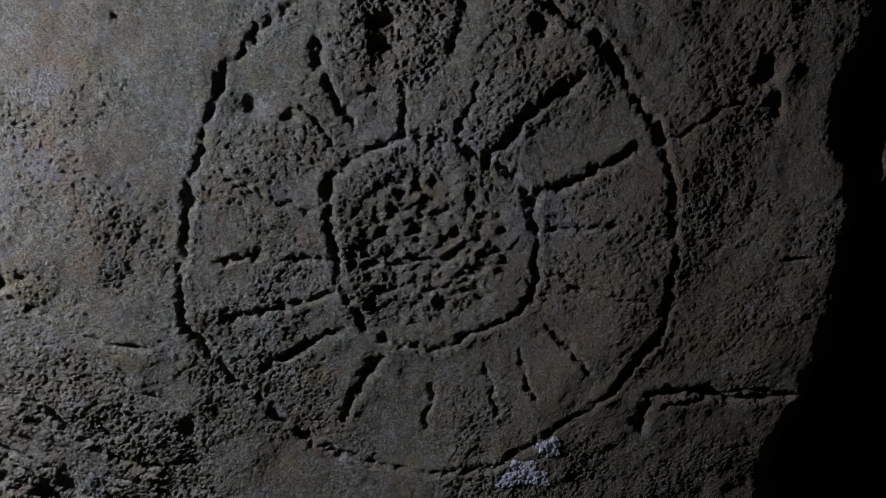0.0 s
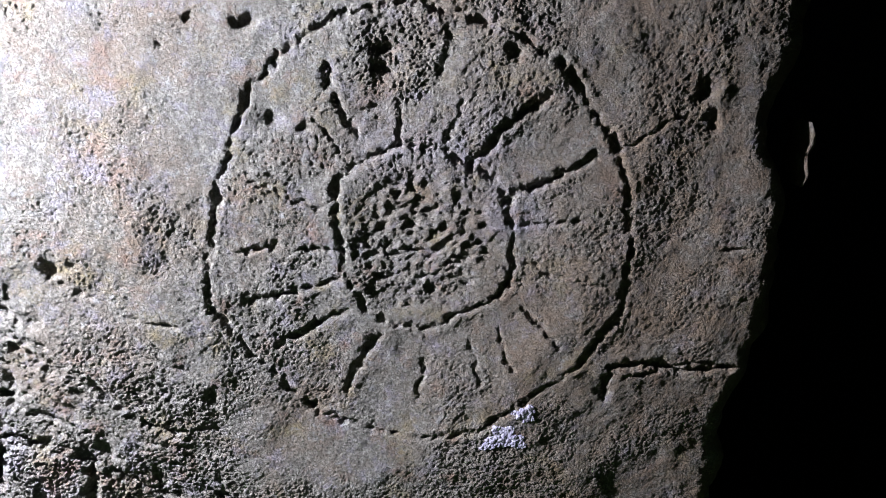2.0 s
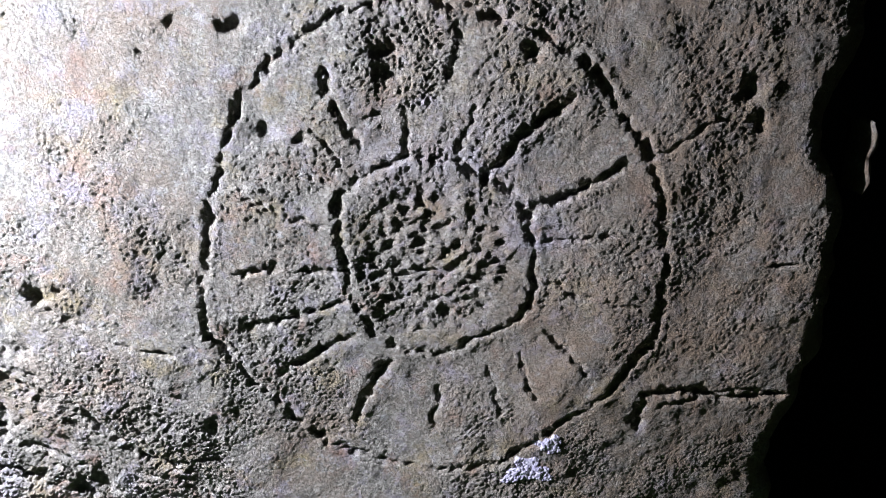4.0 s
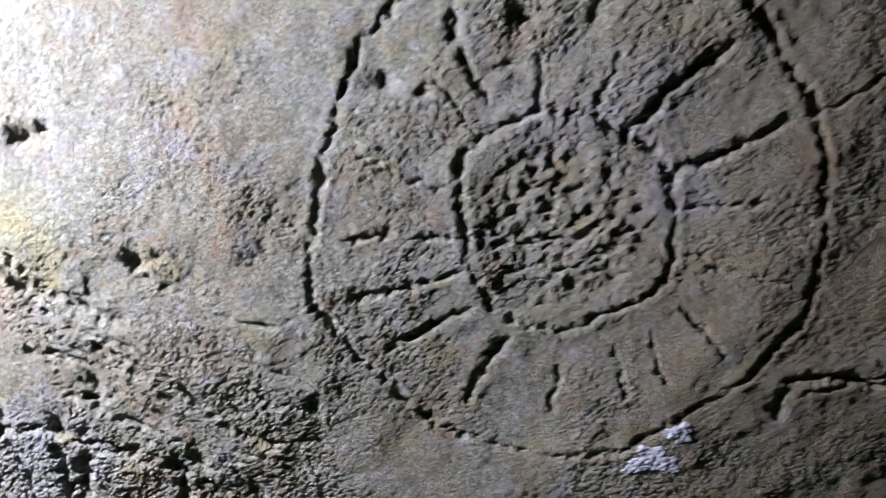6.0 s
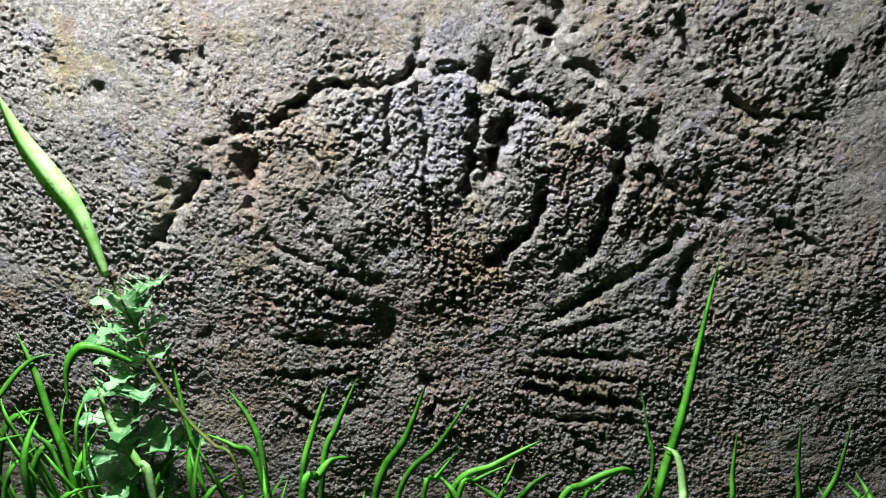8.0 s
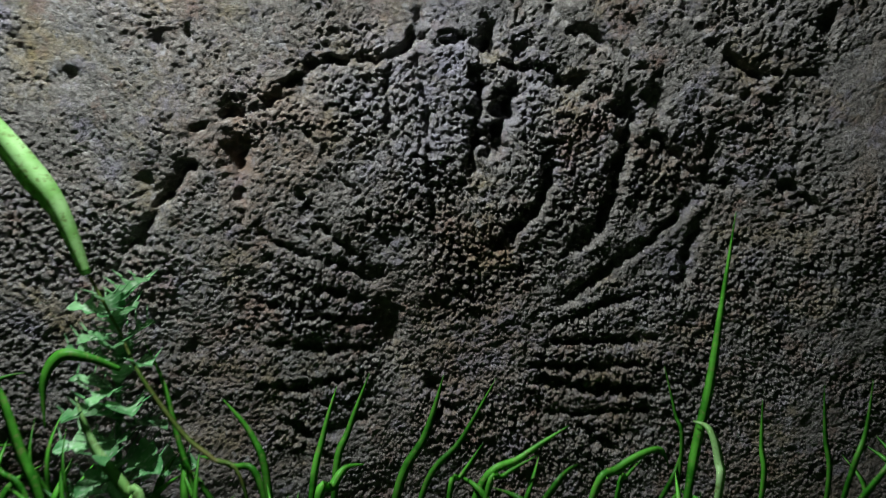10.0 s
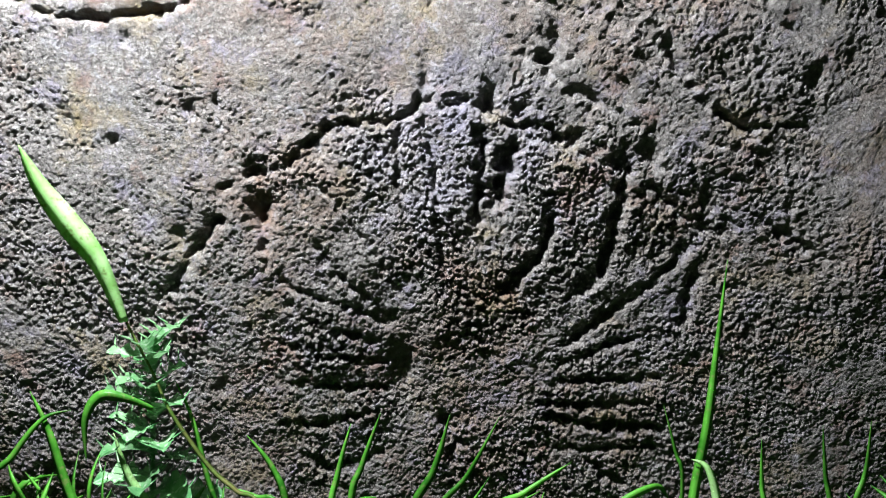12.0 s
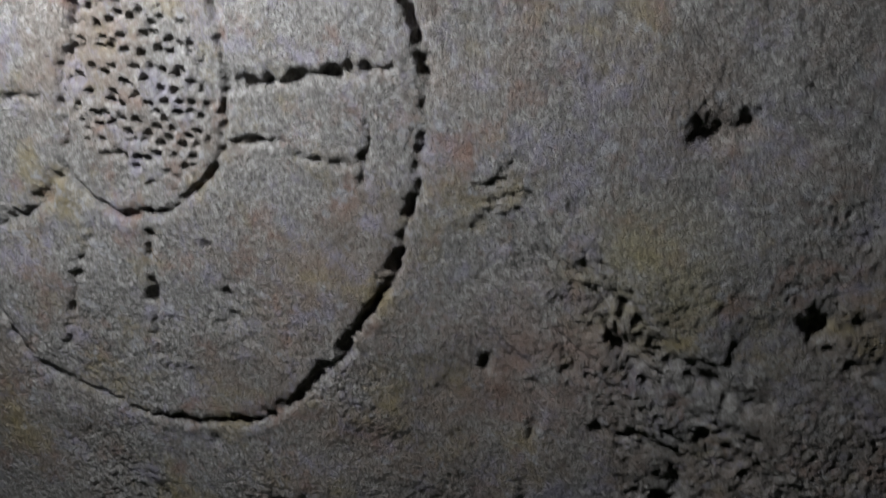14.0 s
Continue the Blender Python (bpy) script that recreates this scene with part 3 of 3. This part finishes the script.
def build_stone():
    """Front face from the grid, with the right side, the left side and the top turned back to a depth of 0.4 m."""
    back = [(0.003, 0.0012), (0.006, 0.004), (0.009, 0.009), (0.011, 0.016), (0.012, 0.03), (0.010, 0.06), (0.006, 0.12), (0.0, 0.22), (-0.01, 0.4)]
    n = len(back)
    x = np.hstack([np.repeat(X[:, :1], n, 1) - np.array([b[0] for b in back[::-1]])[None, :], X, np.repeat(X[:, -1:], n, 1) + np.array([b[0] for b in back])[None, :]])
    y = np.hstack([np.repeat(-H[:, :1], n, 1) + np.array([b[1] for b in back[::-1]])[None, :], -H, np.repeat(-H[:, -1:], n, 1) + np.array([b[1] for b in back])[None, :]])
    z = np.repeat(zs[:, None], x.shape[1], 1)
    side = np.zeros_like(x)
    side[:, -n:] = 1
    x = x + side * 0.006 * layered(y + 3, z, 0.05, 81, 3)
    x = np.vstack([x] + [x[-1:]] * n)
    y = np.vstack([y] + [np.maximum(y[-1:], y[-1:] + b[1]) for b in back])
    z = np.vstack([z] + [z[-1:] + 4 * b[0] + 0.01 * layered(x[-1:], x[-1:] * 0 + b[1], 0.1, 83, 3) for b in back])
    y = np.minimum(y, 0.4)
    r, c = x.shape
    co = np.stack([x, y, z], -1).reshape(-1, 3)
    i = np.arange(r * c).reshape(r, c)
    quads = np.stack([i[:-1, :-1], i[:-1, 1:], i[1:, 1:], i[1:, :-1]], -1).reshape(-1, 4)
    behind = np.array([[LEFT - 0.02, 0.401, FOOT], [LEFT - 0.02, 0.401, TOP], [0.32, 0.401, TOP], [0.32, 0.401, FOOT]])
    co = np.vstack([co, behind])
    quads = np.vstack([quads, np.arange(r * c, r * c + 4)[None, :]])
    me = bpy.data.meshes.new("kerb_stone")
    me.vertices.add(len(co))
    me.vertices.foreach_set("co", co.astype(np.float32).ravel())
    me.loops.add(quads.size)
    me.loops.foreach_set("vertex_index", quads.astype(np.int32).ravel())
    me.polygons.add(len(quads))
    me.polygons.foreach_set("loop_start", np.arange(0, quads.size, 4, dtype=np.int32))
    me.polygons.foreach_set("use_smooth", np.ones(len(quads), dtype=bool))
    me.update(calc_edges=True)
    me.materials.append(STONE)
    return tagged(new("kerb_stone", me), "grey-brown weathered standing stone carved with pecked sun circles", "carved stone")


def surface(x, z):
    """How far the stone stands out at a place on its face."""
    j = int(np.clip(np.searchsorted(zs, z), 0, rows - 1))
    k = int(np.clip((x - LEFT) / (edge[j] - LEFT) * (cols - 1), 0, cols - 1))
    return H[j, k]


stone = build_stone()


def crust(x, z, rx, rz, count, seed):
    """A crust of lichen: many small flat lumps that grow on the stone."""
    rng = random.Random(seed)
    verts, faces = [], []
    for _ in range(count):
        a, q = rng.uniform(0, 2 * math.pi), rng.random() ** 0.6
        reach = 0.75 + 0.25 * math.sin(3 * a + seed) + 0.15 * math.sin(7 * a)
        px, pz = x + rx * q * reach * math.cos(a), z + rz * q * reach * math.sin(a)
        r = rng.uniform(0.0009, 0.0026) * (1.2 - 0.6 * q)
        o, y = len(verts), -surface(px, pz)
        turn = rng.uniform(0, 6)
        for ring, (s, h) in enumerate(((1.0, -0.0004), (0.75, 0.0005))):
            for k in range(6):
                b = turn + k * math.pi / 3
                w = s * r * rng.uniform(0.75, 1.25)
                verts.append((px + w * math.cos(b), y - h, pz + w * math.sin(b)))
        verts.append((px, y - 0.0007, pz))
        for k in range(6):
            faces.append((o + k, o + (k + 1) % 6, o + 6 + (k + 1) % 6, o + 6 + k))
            faces.append((o + 6 + k, o + 6 + (k + 1) % 6, o + 12))
    return verts, faces


part("lichen_patch", *crust(0.072, 0.2575, 0.022, 0.0135, 1300, 3), LICHEN, stone, "lilac-white crust of lichen")
part("lichen_patch", *crust(0.09, 0.282, 0.012, 0.009, 330, 5), LICHEN, stone, "lilac-white crust of lichen")

part("lichen_patch", *crust(-0.047, 0.056, 0.009, 0.006, 160, 8), LICHEN, stone, "small pale spot of lichen")


def flake():
    """A thin spall that stands off the stone's edge."""
    verts, faces = [], []
    for k in range(7):
        t = k / 6
        w = 0.0035 * math.sin(math.pi * (0.12 + 0.8 * t)) + 0.0008
        cx, cz = 0.313 + 0.003 * math.sin(2.2 * t) + 0.0018 * math.sin(11 * t), 0.475 + 0.052 * t
        verts += [(cx - w, 0.03, cz), (cx - 0.4 * w, 0.004 - 0.003 * math.sin(9 * t), cz), (cx + 0.6 * w, 0.006 + 0.002 * math.sin(14 * t), cz), (cx + w, 0.05, cz)]
    for k in range(6):
        for s in range(4):
            a, b = 4 * k + s, 4 * k + (s + 1) % 4
            faces.append((a, b, b + 4, a + 4))
    faces += [(3, 2, 1, 0), (24, 25, 26, 27)]
    return verts, faces


part("stone_flake", *flake(), STONE, stone, "thin flake split from the stone's edge")


# ---- ground ----
def build_ground():
    verts, faces, rings = [], [], [0.0, 0.15, 0.3, 0.45, 0.6, 0.8, 1.0, 1.4, 2, 3, 5, 9, 16, 30, 60, 150, 400]
    arms = 72
    for r in rings:
        for k in range(arms):
            a = 2 * math.pi * k / arms
            x, y = -0.35 + r * math.cos(a), -0.1 + r * math.sin(a)
            bump = 0.012 * noise.noise((x * 9, y * 9, 0.0)) + 0.006 * noise.noise((x * 30, y * 30, 2.0)) + 0.02 * min(r, 3) * noise.noise((x * 0.6, y * 0.6, 5))
            verts.append((x, y, -0.085 + bump))
    for q in range(len(rings) - 1):
        for k in range(arms):
            a, b = q * arms + k, q * arms + (k + 1) % arms
            faces.append((a, a + arms, b + arms, b))
    ob = new("ground", mesh_of("ground", verts, faces, SOIL))
    tagged(ob, "dark damp soil at the foot of the stone", "ground", kind="structure")


build_ground()


# ---- grass and weeds ----
def blade_mesh(points, width, twist=0.0, tip=0.05, fold=0.10, steps=7, thick=0.0004, root=0.42):
    """A folded, tapering blade along a line of (x, y, z) from its root to its tip."""
    line = curve(points, steps=steps)
    n = len(line)
    verts, faces = [], []
    for k in range(n):
        t = k / (n - 1)
        way = Vector(line[min(k + 1, n - 1)] - line[max(k - 1, 0)]).normalized()
        across = way.cross(Vector((-0.1 + 0.6 * math.sin(twist * t), -1.0, 0.25))).normalized()
        out = across.cross(way).normalized()
        w = 0.43 * width * min(1, root + 1.6 * t) * max(tip, 1 - max(0, (t - 0.45) / 0.55) ** 1.9)
        c = Vector(line[k])
        verts += [c - across * w, c + out * (fold * w), c + across * w, c + out * (fold * w - thick - 0.05 * w)]
    for k in range(n - 1):
        for s in range(4):
            a, b = 4 * k + s, 4 * k + (s + 1) % 4
            faces.append((a, b, b + 4, a + 4))
    faces += [(3, 2, 1, 0), (4 * n - 4, 4 * n - 3, 4 * n - 2, 4 * n - 1)]
    return verts, faces


def grass_blade(points, width, label, material=None, **shape):
    root = Vector(points[0])
    verts, faces = blade_mesh([Vector(p) - root for p in points], width, **shape)
    ob = new("grass_blade", mesh_of("grass_blade", verts, faces, material or GRASS))
    ob.location = root
    return tagged(ob, label, "grass blade", "grass blades at the stone's foot")


def from_root(y, pts):
    """Points given from the tip down as (x, z), taken up from a root in the soil; the blade leans out a little."""
    p = [(x, y - 0.007 * k, z) for k, (x, z) in enumerate(pts)]
    (x1, y1, z1), (x0, y0, z0) = p[-1], p[-2]
    k = (z1 + 0.05) / max(0.02, z0 - z1)
    return [(x1 + (x1 - x0) * min(k, 1.2) * 0.6, y1, -0.09)] + p[::-1]


TALL, MID, BENT = "tall bright green grass blade before the carved stone", "slim green grass blade by the stone", "bent green grass blade arching over the soil"
grass_blade([(-0.592, -0.05, 0.171), (-0.602, -0.049, 0.206), (-0.616, -0.048, 0.229), (-0.63, -0.047, 0.252), (-0.639, -0.046, 0.275)], 0.0180, "broad green blade coloured pale as if torchlit, leaning against the stone", LIT_GRASS, fold=0.15, root=0.35)
grass_blade(from_root(-0.045, [(-0.593, 0.169), (-0.578, 0.139), (-0.567, 0.116), (-0.545, 0.083), (-0.528, 0.071), (-0.51, 0.054)]), 0.0038, "thin brownish grass stalk leaning before the stone", STALK, tip=0.6, fold=0.8)
grass_blade([(-0.572, -0.072, 0.126), (-0.587, -0.074, 0.134), (-0.6, -0.076, 0.136), (-0.609, -0.078, 0.122), (-0.611, -0.08, 0.095)], 0.0075, BENT)
grass_blade(from_root(-0.04, [(-0.57, 0.129), (-0.559, 0.105), (-0.551, 0.068), (-0.542, 0.029)]), 0.0042, MID, twist=0.5)
grass_blade(from_root(-0.05, [(-0.654, 0.126), (-0.643, 0.103), (-0.634, 0.07), (-0.624, 0.036)]), 0.0075, MID, twist=0.5)
grass_blade(from_root(-0.05, [(-0.631, 0.113), (-0.645, 0.111), (-0.662, 0.091), (-0.682, 0.058)]), 0.0046, BENT, twist=0.5)
grass_blade(from_root(-0.065, [(-0.6, 0.106), (-0.591, 0.08), (-0.574, 0.056), (-0.564, 0.047)]), 0.0085, MID, LIT_GRASS, twist=0.5)
grass_blade(from_root(-0.04, [(-0.528, 0.089), (-0.511, 0.068), (-0.502, 0.037)]), 0.0055, MID, twist=0.5)
grass_blade(from_root(-0.045, [(-0.461, 0.1), (-0.469, 0.071), (-0.476, 0.032)]), 0.0050, MID, twist=0.5)
grass_blade(from_root(-0.045, [(-0.442, 0.108), (-0.454, 0.075), (-0.462, 0.045)]), 0.0052, MID, twist=0.5)
grass_blade(from_root(-0.055, [(-0.445, 0.053), (-0.456, 0.055), (-0.463, 0.048), (-0.471, 0.04)]), 0.0068, BENT, twist=0.5)
grass_blade(from_root(-0.05, [(-0.399, 0.109), (-0.409, 0.074), (-0.426, 0.036)]), 0.0064, MID, twist=0.5)
grass_blade(from_root(-0.05, [(-0.368, 0.107), (-0.388, 0.07), (-0.411, 0.036)]), 0.0046, MID, twist=0.5)
grass_blade(from_root(-0.055, [(-0.374, 0.067), (-0.388, 0.048), (-0.395, 0.04)]), 0.0040, MID, twist=0.5)
grass_blade(from_root(-0.05, [(-0.322, 0.074), (-0.351, 0.057), (-0.378, 0.036)]), 0.0064, MID, twist=0.5)
grass_blade(from_root(-0.055, [(-0.341, 0.057), (-0.362, 0.048), (-0.373, 0.039)]), 0.0044, MID, twist=0.5)
grass_blade(from_root(-0.05, [(-0.256, 0.044), (-0.268, 0.061), (-0.293, 0.053), (-0.31, 0.036)]), 0.0068, BENT, twist=0.5)
grass_blade(from_root(-0.03, [(-0.229, 0.203), (-0.232, 0.147), (-0.235, 0.099), (-0.241, 0.056), (-0.245, 0.019)]), 0.0076, TALL, fold=0.5)
grass_blade(from_root(-0.05, [(-0.245, 0.076), (-0.237, 0.074), (-0.232, 0.057), (-0.232, 0.035)]), 0.0072, BENT, LIT_GRASS, twist=0.5)
grass_blade(from_root(-0.035, [(-0.194, 0.081), (-0.193, 0.051), (-0.191, 0.023)]), 0.0048, MID, twist=0.5)
grass_blade(from_root(-0.035, [(-0.155, 0.091), (-0.152, 0.059), (-0.147, 0.023)]), 0.0048, MID, twist=0.5)
grass_blade(from_root(-0.04, [(-0.127, 0.097), (-0.129, 0.063), (-0.138, 0.032)]), 0.0054, MID, twist=0.5)
grass_blade(from_root(-0.03, [(-0.259, 0.103), (-0.251, 0.074), (-0.246, 0.047)]), 0.0034, MID, twist=0.5)
grass_blade(from_root(-0.04, [(-0.546, 0.051), (-0.524, 0.048), (-0.506, 0.037)]), 0.0054, BENT, twist=0.5)
grass_blade(from_root(-0.05, [(-0.666, 0.07), (-0.651, 0.054), (-0.635, 0.036)]), 0.0050, MID, twist=0.5)
grass_blade(from_root(-0.05, [(-0.274, 0.049), (-0.285, 0.042), (-0.292, 0.035)]), 0.0040, MID, twist=0.5)


rng = random.Random(5)
for k in range(96):
    x, y, tall, lean = rng.uniform(-0.88, -0.05) if k < 60 else rng.uniform(-0.75, -0.5), rng.uniform(-0.10, -0.035), rng.uniform(0.112, 0.165), rng.uniform(-0.06, 0.06)
    if x < -0.6:
        tall *= 1.15
    grass_blade([(x, y, -0.09), (x + 0.25 * lean, y - 0.004, -0.09 + 0.5 * tall), (x + 0.65 * lean, y - 0.008, -0.09 + 0.85 * tall), (x + lean, y + 0.012, -0.09 + tall * (1.0 - 3 * abs(lean)))],
                rng.uniform(0.004, 0.0075), BENT if abs(lean) > 0.03 else MID, twist=rng.uniform(-1, 1))


def thistle_leaf(length, width, lobes, seed):
    """A lobed leaf with a folded midrib, wavy edge and spines, along +x from its root."""
    rng = random.Random(seed)
    verts, faces = [], []
    n = lobes * 4 + 1
    for k in range(n):
        t = k / (n - 1)
        lobe = 0.42 + 0.58 * abs(math.sin(math.pi * lobes * t)) ** 0.7
        w = width * lobe * math.sin(math.pi * min(0.97, 0.1 + 0.85 * t)) ** 0.7
        lift = length * (0.25 * t - 0.45 * t * t)
        wave = 0.25 * w * math.sin(2 * math.pi * lobes * t + seed)
        lean = 0.35 * w * rng.uniform(0.4, 1.0)
        x = length * t
        verts += [(x + lean, -w, lift + 0.35 * w + wave), (x, -0.45 * w, lift + 0.1 * w), (x, 0, lift - 0.001), (x, 0.45 * w, lift + 0.1 * w), (x + lean, w, lift + 0.35 * w - wave)]
    for k in range(n - 1):
        for s in range(4):
            a = 5 * k + s
            faces.append((a, a + 1, a + 6, a + 5))
    for k in range(2, n - 1, 4):
        for s, sign in ((0, -1), (4, 1)):
            base = Vector(verts[5 * k + s])
            o = len(verts)
            verts += [base + Vector((-0.0008, 0, 0)), base + Vector((0.0008, 0, 0)), base + Vector((0, -sign * 0.0008, 0.0008)), base + Vector((0.003, sign * 0.0065, 0.004))]
            faces += [(o, o + 1, o + 3), (o + 1, o + 2, o + 3), (o + 2, o, o + 3)]
    return verts, faces


def build_thistle():
    plant = tagged(new("thistle"), "young spiny thistle growing at the foot of the stone", "thistle")
    plant.location = (-0.598, -0.05, -0.09)
    stem = [(0, 0, 0), (0.004, 0.004, 0.09), (0.010, 0.008, 0.17), (0.018, 0.014, 0.25)]
    part("stem", *blade_mesh(stem, 0.0055, tip=0.5, fold=0.9), THISTLE, plant, "pale green ribbed stem")
    spread = random.Random(23)
    for k in range(32):
        z, turn = 0.05 + 0.19 * k / 31, 185 + (k * 67) % 175
        tilt, length = 5 + 45 * (k / 31) + spread.uniform(-12, 12), (0.050 - 0.024 * k / 31) * spread.uniform(0.85, 1.15)
        width = length * spread.uniform(0.24, 0.32)
        leaf = part("leaf", *thistle_leaf(length, width, 4, k), THISTLE, plant)
        leaf.matrix_local = pose(0.07 * z, 0.05 * z, z) @ pose(0, 0, 0, 0, 0, turn) @ pose(0, 0, 0, 0, -tilt, 0) @ pose(0, 0, 0, 20 * math.sin(3 * k), 0, 0)
    return plant


build_thistle()


def low_grass():
    """The short sward in front of the stone, which nobody could count."""
    rng = random.Random(11)
    verts, faces = [], []
    for _ in range(5200):
        x, y = rng.uniform(-1.3, 0.7), -0.03 - 0.9 * rng.random() ** 1.6
        tall = rng.uniform(0.03, 0.075) if y < -0.07 else rng.uniform(0.03, 0.06)
        a = rng.uniform(0, 2 * math.pi)
        lean = rng.uniform(0.1, 0.7) * tall
        pts = [(x, y, -0.09), (x + 0.3 * lean * math.cos(a), y + 0.3 * lean * math.sin(a), -0.09 + 0.6 * tall), (x + lean * math.cos(a), y + lean * math.sin(a) * 0.6, -0.09 + tall)]
        o = len(verts)
        v, f = blade_mesh(pts, rng.uniform(0.003, 0.006), twist=rng.uniform(-2, 2), steps=2)
        verts += v
        faces += [tuple(i + o for i in q) for q in f]
    ob = new("low_grass", mesh_of("low_grass", verts, faces, GRASS))
    tagged(ob, "short green grass growing round the stone's foot", "grass", kind="stuff")


low_grass()
